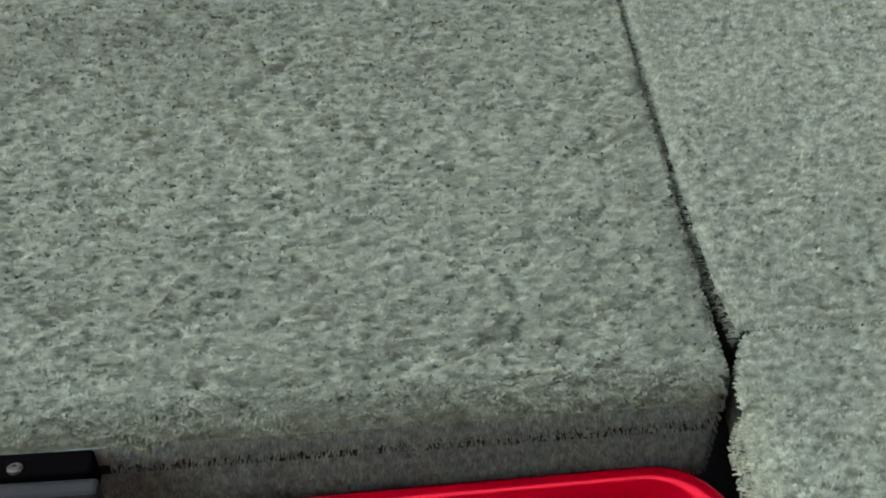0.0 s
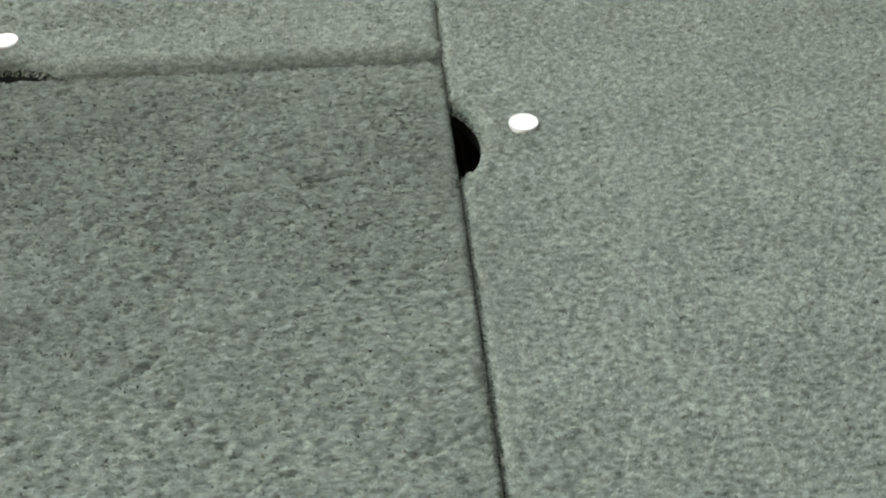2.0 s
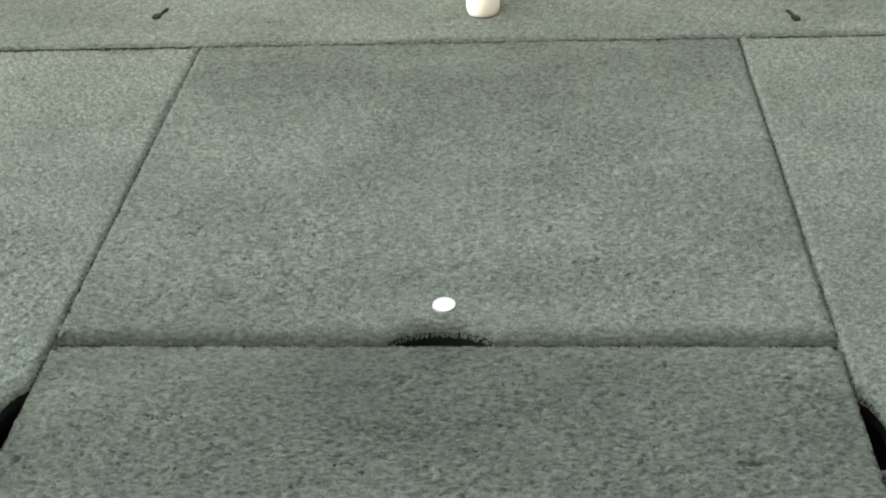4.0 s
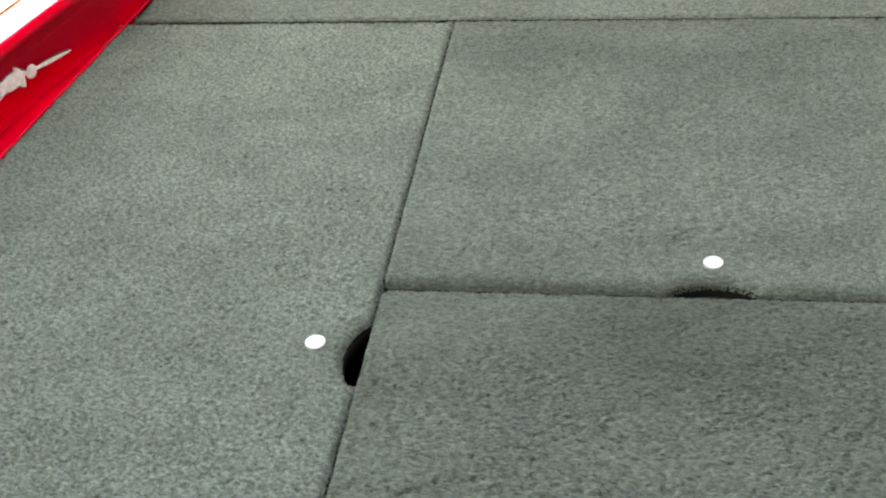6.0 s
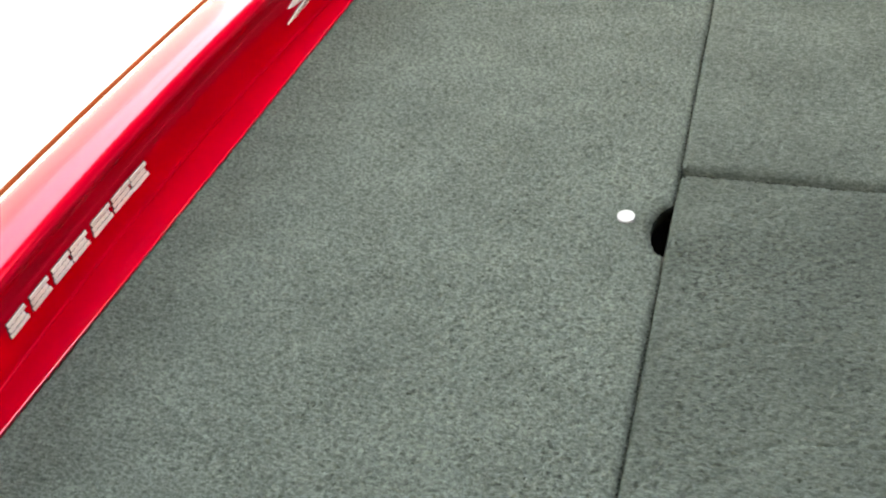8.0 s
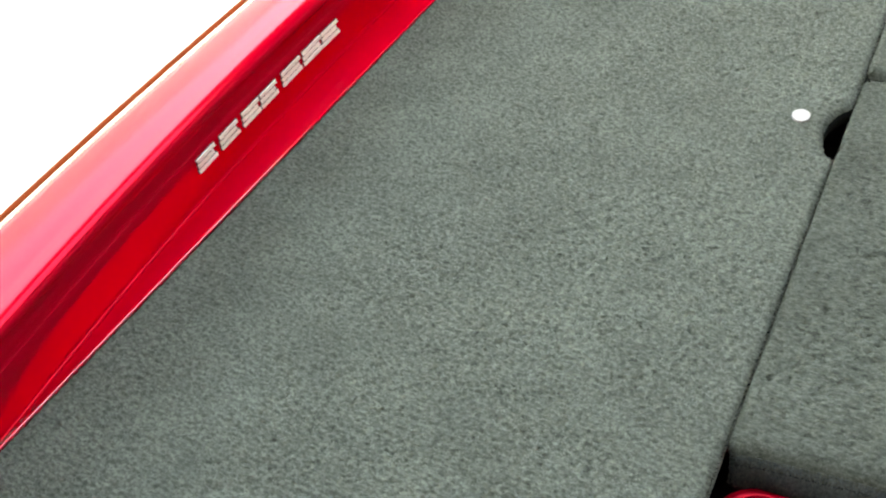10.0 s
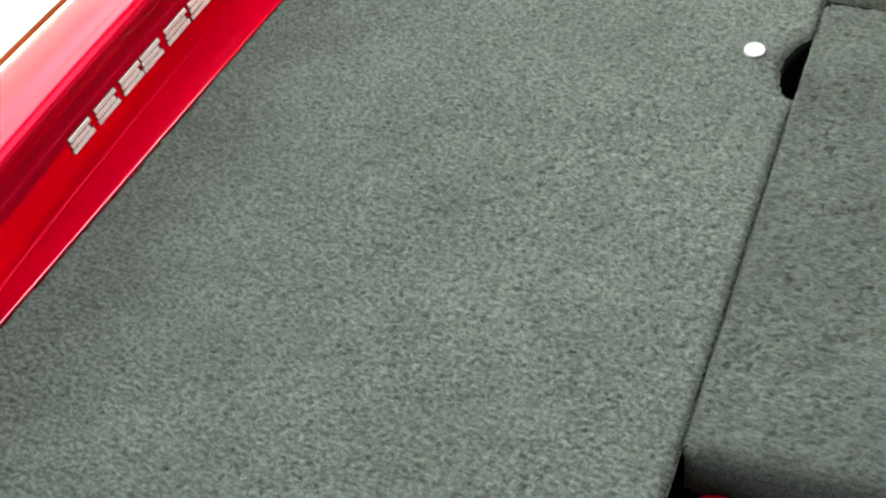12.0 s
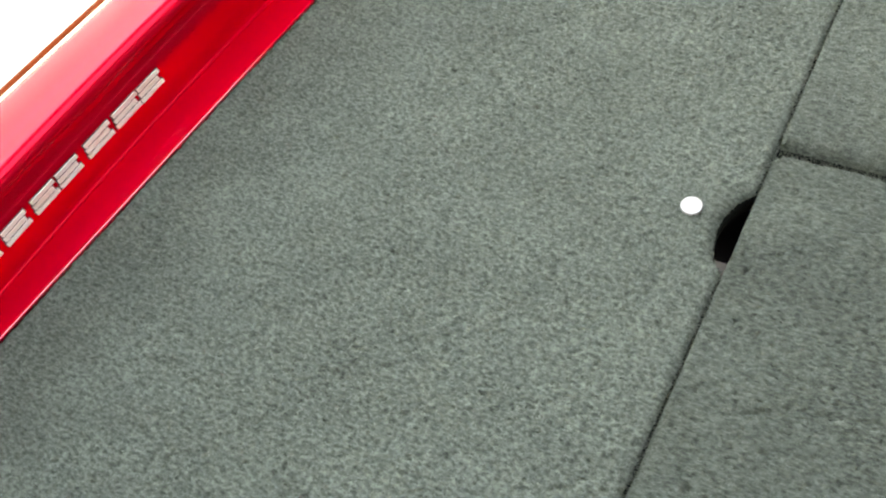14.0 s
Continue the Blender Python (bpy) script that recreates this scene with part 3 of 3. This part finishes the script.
bow_deck = panel("bow_deck", "grey-green carpeted bow deck beyond the hatches", deck_outline, 0.006, 0.0021, 51, (-0.50, 1.0, 0.54, 0.78), size=0.0030, category="deck", mat=pile_bow)


def outer_sheet(root, poly):
    """Plain carpet over the parts of a deck panel beyond the fitted pile."""
    o = root.location
    part("matting", slab([(x - o.x, y - o.y) for x, y in poly], -o.z - 0.0022, 0.003, 0.001, 2), bed, root)


outer_sheet(left_panel, [(-0.003, -1.295), (-0.003, -0.919), (side(-0.919) - 0.009, -0.919), (side(-1.295) - 0.009, -1.295)])
outer_sheet(step_panel, [(W + 0.014, -1.295), (1.145, -1.295), (1.145, -0.659), (W + 0.014, -0.659)])
outer_sheet(step_panel, [(0.999, -0.658), (1.145, -0.658), (1.145, JOIN - 0.002), (0.999, JOIN - 0.002)])
outer_sheet(right_panel, [(0.999, JOIN + 0.002), (1.145, JOIN + 0.002), (1.145, FAR - 0.005), (0.999, FAR - 0.005)])
outer_sheet(bow_deck, [(side(0.779) + 0.006, 0.779), (1.145, 0.779), (1.145, 1.495), (side(1.495) + 0.006, 1.495)])
outer_sheet(bow_deck, [(0.999, FAR + 0.012), (1.145, FAR + 0.012), (1.145, 0.778), (0.999, 0.778)])

# dark strips added so the gap between the lids reads as shade
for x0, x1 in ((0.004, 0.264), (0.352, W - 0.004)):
    tagged(part("gap_strip", box(bmesh.new(), x0, x1, -0.006, 0.012, -0.045, -0.0200, bevel=0.001), carpet), "dark strip added under the gap between hatch lids for its shade", "strip", group="seal strips")

# front face of the near lid, with its shaggy lower carpet
spots, normals = edge_spots([(0.003, NEAR - 0.0080), (0.009, NEAR - 0.0110), (0.03, NEAR - 0.0083), (0.10, NEAR - 0.0035), (W - 0.010, NEAR + 0.0057), (W - 0.004, NEAR + 0.0078)], -0.0105, -0.056, 0.0011, 61)
spots[:, 1] -= 0.0006
kept = (np.abs(spots[:, 0] - 0.305) > 0.074) | (spots[:, 2] < -0.030)
spots, normals = spots[kept], normals[kept]
tufts("front_carpet", spots - np.array(near_lid.location), normals, 0.0023, (0.3, 0.7), pile_under, near_lid, 62, nap=(0, 0), hang=-0.6)
bm = bmesh.new()
rows = []
for x, y in ((0.006, NEAR - 0.0090), (0.012, NEAR - 0.0100), (0.03, NEAR - 0.0077), (0.10, NEAR - 0.0029), (W - 0.010, NEAR + 0.0063), (W - 0.005, NEAR + 0.0080)):
    rows.append([bm.verts.new((x - near_lid.location.x, y + dy - near_lid.location.y, z - near_lid.location.z)) for dy, z in ((0.0010, -0.0110), (0, -0.0160), (0, -0.0555), (0.003, -0.0555), (0.003, -0.0110))])
for a, b in zip(rows, rows[1:]):
    for k in range(5):
        bm.faces.new((a[k], a[(k + 1) % 5], b[(k + 1) % 5], b[k]))
bm.faces.new(rows[0]), bm.faces.new(rows[-1][::-1])
part("front_matting", bm, pile_under, near_lid)

# latch on the near lid
latch = part("latch", box(bmesh.new(), -0.070, 0.070, -0.0065, 0.004, -0.012, 0.004, bevel=0.0015), black_plastic, near_lid, "black plastic latch plate")
latch.location = Vector((0.305, NEAR - 0.001, -0.014)) - near_lid.location
part("bar", box(bmesh.new(), -0.0725, 0.0725, -0.0145, -0.0067, -0.017, 0.002, bevel=0.002), grey_bar, latch, "grey metal latch bar")
for x in (-0.043, 0.043):
    screw = part("screw", lathe(bmesh.new(), [(0.0001, -0.001), (0.0028, -0.001), (0.0028, 0.0002), (0.0021, 0.0008), (0.0009, 0.0009), (0.0007, 0.0004)], 18), steel, latch, "round steel screw head")
    screw.matrix_local = pose(x, -0.0026, 0.0040, -18, 0, 0)

# red tray below the near lid
tray = thing("storage_tray", "glossy red fibreglass tray with a rounded rim", "tray", at=(0.305, -0.72, -0.30))


def rounded(x0, x1, y0, y1, r, n=8):
    pts = []
    for cx, cy, a0 in ((x1 - r, y0 + r, -90), (x1 - r, y1 - r, 0), (x0 + r, y1 - r, 90), (x0 + r, y0 + r, 180)):
        pts += [(cx + r * math.cos(radians(a0 + 90 * k / n)), cy + r * math.sin(radians(a0 + 90 * k / n))) for k in range(n + 1)]
    return pts


TX0, TX1, TY0, TY1, TZ = 0.002, 0.612, -0.966, -0.487, -0.0395


def tray_ring(d, z):
    return [(x - 0.305, y + 0.72 + 0.03 * (x - 0.305), z + 0.30) for x, y in rounded(TX0 + d, TX1 - d, TY0 + d, TY1 - d, max(0.032 - d * 0.5, 0.012))]


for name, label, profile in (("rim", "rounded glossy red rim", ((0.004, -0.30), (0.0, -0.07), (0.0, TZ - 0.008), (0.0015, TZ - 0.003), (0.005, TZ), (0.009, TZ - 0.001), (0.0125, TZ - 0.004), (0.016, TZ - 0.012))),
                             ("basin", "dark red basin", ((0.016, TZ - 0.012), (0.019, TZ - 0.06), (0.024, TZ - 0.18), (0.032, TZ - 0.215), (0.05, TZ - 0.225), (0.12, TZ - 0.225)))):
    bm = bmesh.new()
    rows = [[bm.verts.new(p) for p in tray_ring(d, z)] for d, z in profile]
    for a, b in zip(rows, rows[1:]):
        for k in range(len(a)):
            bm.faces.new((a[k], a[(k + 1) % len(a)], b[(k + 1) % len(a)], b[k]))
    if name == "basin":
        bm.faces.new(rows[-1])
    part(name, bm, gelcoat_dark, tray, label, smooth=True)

# bare plywood ledge seen at the end of the side notches
for root, x0, x1 in ((left_panel, SEAM - 0.014, SEAM), (right_panel, W + GAP, W + GAP + 0.014)):
    o = root.location
    part("notch_ledge", box(bmesh.new(), x0 - o.x, x1 - o.x, -0.138 - o.y, -0.113 - o.y, -0.0255 - o.z, -0.0205 - o.z, bevel=0.001), plywood, root, "bare plywood ledge in the finger notch")

# ---- white buttons beside the notches ----


def button(x, y):
    root = thing("button", "small round white plastic button set in the carpet", "button", group="white buttons", at=(x, y, -0.002))
    part("rim", lathe(bmesh.new(), [(0.0001, 0.0), (0.0092, 0.0), (0.0095, 0.0022), (0.0092, 0.0034), (0.0084, 0.0036), (0.0078, 0.0031), (0.0001, 0.0030)], 36), white_plastic, root, smooth=False)
    ring = bmesh.new()
    lathe(ring, [(0.0062, 0.0029), (0.0062, 0.0032), (0.0057, 0.0032), (0.0057, 0.0029)], 32)
    face = part("cap", lathe(bmesh.new(), [(0.0001, 0.0029), (0.0066, 0.0030), (0.0064, 0.0033), (0.0001, 0.0036)], 32), white_plastic, root)
    for dy, w in ((0.0014, 0.0030), (-0.0012, 0.0034)):
        part("print", box(bmesh.new(), -w, w, dy - 0.0002, dy + 0.0002, 0.0035, 0.00375), grey_plastic, face, "faint grey print bar")
    part("ring", ring, grey_plastic, face, "thin grey printed ring")
    return root


first = button(-0.046, -0.081)
for x, y in ((0.308, 0.047), (0.654, -0.082)):
    copy_thing(first, pose(x, y, -0.002))

# ---- nameplate letters as plain slanted shapes, and the emblem ----


def on_face(y, h):
    """The spot on the gunwale's inner face at y, h (0 to 1) up the lettered band, in world metres, and the way up the face."""
    lowp, highp = Vector((face_foot(y), y, 0.0230)), Vector((rib(y), y, 0.0565))
    return lowp.lerp(highp, h), (highp - lowp).normalized()


def face_plate(bm, outline, lift, thick):
    """Raises a flat outline of (y, h) points off the gunwale's face."""
    base, top = [], []
    for y, h in outline:
        spot, way = on_face(y, h)
        n = Vector((0, 1, 0)).cross(way).normalized()
        if n.x < 0:
            n = -n
        base.append(bm.verts.new(spot + n * lift)), top.append(bm.verts.new(spot + n * (lift + thick)))
    m = len(outline)
    for k in range(m):
        bm.faces.new((base[k], base[(k + 1) % m], top[(k + 1) % m], top[k]))
    bm.faces.new(top), bm.faces.new(base[::-1])


plate = thing("nameplate", "raised white nameplate shapes with grey edges on the gunwale", "nameplate", at=(-0.585, -0.25, 0.02))
BLOCKS = ((-0.382, -0.351), (-0.343, -0.311), (-0.3035, -0.2725), (-0.270, -0.240), (-0.2305, -0.1945), (-0.190, -0.1545), (-0.153, -0.1215))
for a, b in BLOCKS:
    low = 0.17 - 0.50 * (a - BLOCKS[0][0])
    for edge, mat, lift, thick, name in ((0.0009, letter_edge, 0.0003, 0.0007, "backing"), (0.0, chrome_white, 0.0008, 0.0016, "shape")):
        bm = bmesh.new()
        for h0, h1, trim in ((0.0, 0.145, 0.0), (0.215, 0.365, 0.004), (0.435, 0.58, 0.001)):
            e = edge / 0.0335
            face_plate(bm, [(a - edge + 0.001, low + h0 - e), (b - trim + edge + 0.001, low + h0 - e), (b - trim + edge, low + h1 + e), (a - edge, low + h1 + e)], lift, thick)
        bmesh.ops.transform(bm, matrix=Matrix.Translation((0.585, 0.25, -0.02)), verts=bm.verts)
        part(name, bm, mat, plate, "dark grey edging" if name == "backing" else "")

emblem = thing("emblem", "silver relief emblem of plain leaf shapes on the gunwale", "emblem", at=(-0.55, 0.20, 0.03))


def leaf(y0, h0, y1, h1, w, fat=0.45, n=12):
    """A leaf outline from (y0, h0) to (y1, h1), w metres wide; h runs 0.025 m a unit."""
    pts = []
    dy, dh = y1 - y0, (h1 - h0) * 0.025
    ln = math.hypot(dy, dh)
    ny, nh = -dh / ln, dy / ln
    for sgn, ks in ((1, range(n + 1)), (-1, range(n - 1, 0, -1))):
        for k in ks:
            t = k / n
            r = w / 2 * math.sin(math.pi * t ** (0.5 + fat)) ** 0.8 if 0 < k < n else 0
            pts.append((y0 + dy * t + sgn * ny * r, h0 + (dh * t + sgn * nh * r) / 0.025))
    return pts


for name, y0, h0, y1, h1, w in (("wing", 0.202, 0.56, 0.312, 0.68, 0.0115), ("lower_wing", 0.197, -0.05, 0.312, 0.46, 0.0056), ("body", 0.286, 0.58, 0.340, 0.46, 0.0155), ("lobe", 0.332, -0.02, 0.320, 0.95, 0.0135), ("tail", 0.345, 0.36, 0.427, -0.09, 0.0036)):
    bm = bmesh.new()
    face_plate(bm, leaf(y0, h0, y1, h1, w), 0.0006, 0.0022)
    bmesh.ops.transform(bm, matrix=Matrix.Translation((0.55, -0.20, -0.03)), verts=bm.verts)
    piece = part(name, bm, silver, emblem)
    bm = bmesh.new()
    face_plate(bm, leaf(y0 - 0.0015, h0 - 0.03, y1 + 0.0015, h1 + 0.03, w + 0.0026), 0.0001, 0.0006)
    bmesh.ops.transform(bm, matrix=Matrix.Translation((0.55, -0.20, -0.03)), verts=bm.verts)
    part("edging", bm, letter_edge, piece, "dark grey edging")
    if "wing" in name:
        bm = bmesh.new()
        for off in (-0.22, 0.05, 0.28):
            dh = off * w / 0.025
            face_plate(bm, leaf(y0 + 0.018, h0 + 0.16 * (h1 - h0) + dh, y1 - 0.022, h1 - 0.2 * (h1 - h0) + dh, 0.0009), 0.0026, 0.0004)
        bmesh.ops.transform(bm, matrix=Matrix.Translation((0.55, -0.20, -0.03)), verts=bm.verts)
        part("vein", bm, letter_edge, piece, "thin dark relief lines")
bm = bmesh.new()
face_plate(bm, [(0.3465 + 0.0085 * math.cos(a), 0.36 + 0.0085 / 0.0335 * math.sin(a)) for a in [2 * math.pi * k / 20 for k in range(20)]], 0.0020, 0.0024)
bmesh.ops.transform(bm, matrix=Matrix.Translation((0.55, -0.20, -0.03)), verts=bm.verts)
part("disc", bm, silver, emblem)

# ---- on the bow deck ----
post = thing("post", "cream white plastic post standing on the bow deck", "post", at=(0.323, 0.622, -0.002))
part("tube", lathe(bmesh.new(), [(0.0150, 0.0), (0.0180, 0.0015), (0.0195, 0.006), (0.0198, 0.02), (0.0200, 0.12), (0.0185, 0.122), (0.0165, 0.122), (0.0165, 0.06)], 40), cream_plastic, post, smooth=True)
for x, y, turn in ((-0.0700, 0.630, -18), (0.6785, 0.592, 18)):
    root = thing("deck_slot", "small dark slot cut in the bow deck carpet", "slot", group="deck slots", at=(x, y, -0.002))
    root.rotation_euler = (0, 0, radians(turn))
    bm = bmesh.new()
    bmesh.ops.create_uvsphere(bm, u_segments=14, v_segments=8, radius=1.0, matrix=Matrix.Translation((0, -0.006, 0.0022)) @ Matrix.Diagonal((0.0052, 0.008, 0.0022, 1)))
    bmesh.ops.create_uvsphere(bm, u_segments=12, v_segments=6, radius=1.0, matrix=Matrix.Translation((0.001, 0.010, 0.002)) @ Matrix.Diagonal((0.0026, 0.009, 0.0020, 1)))
    part("insert", bm, slot_dark, root, smooth=True)
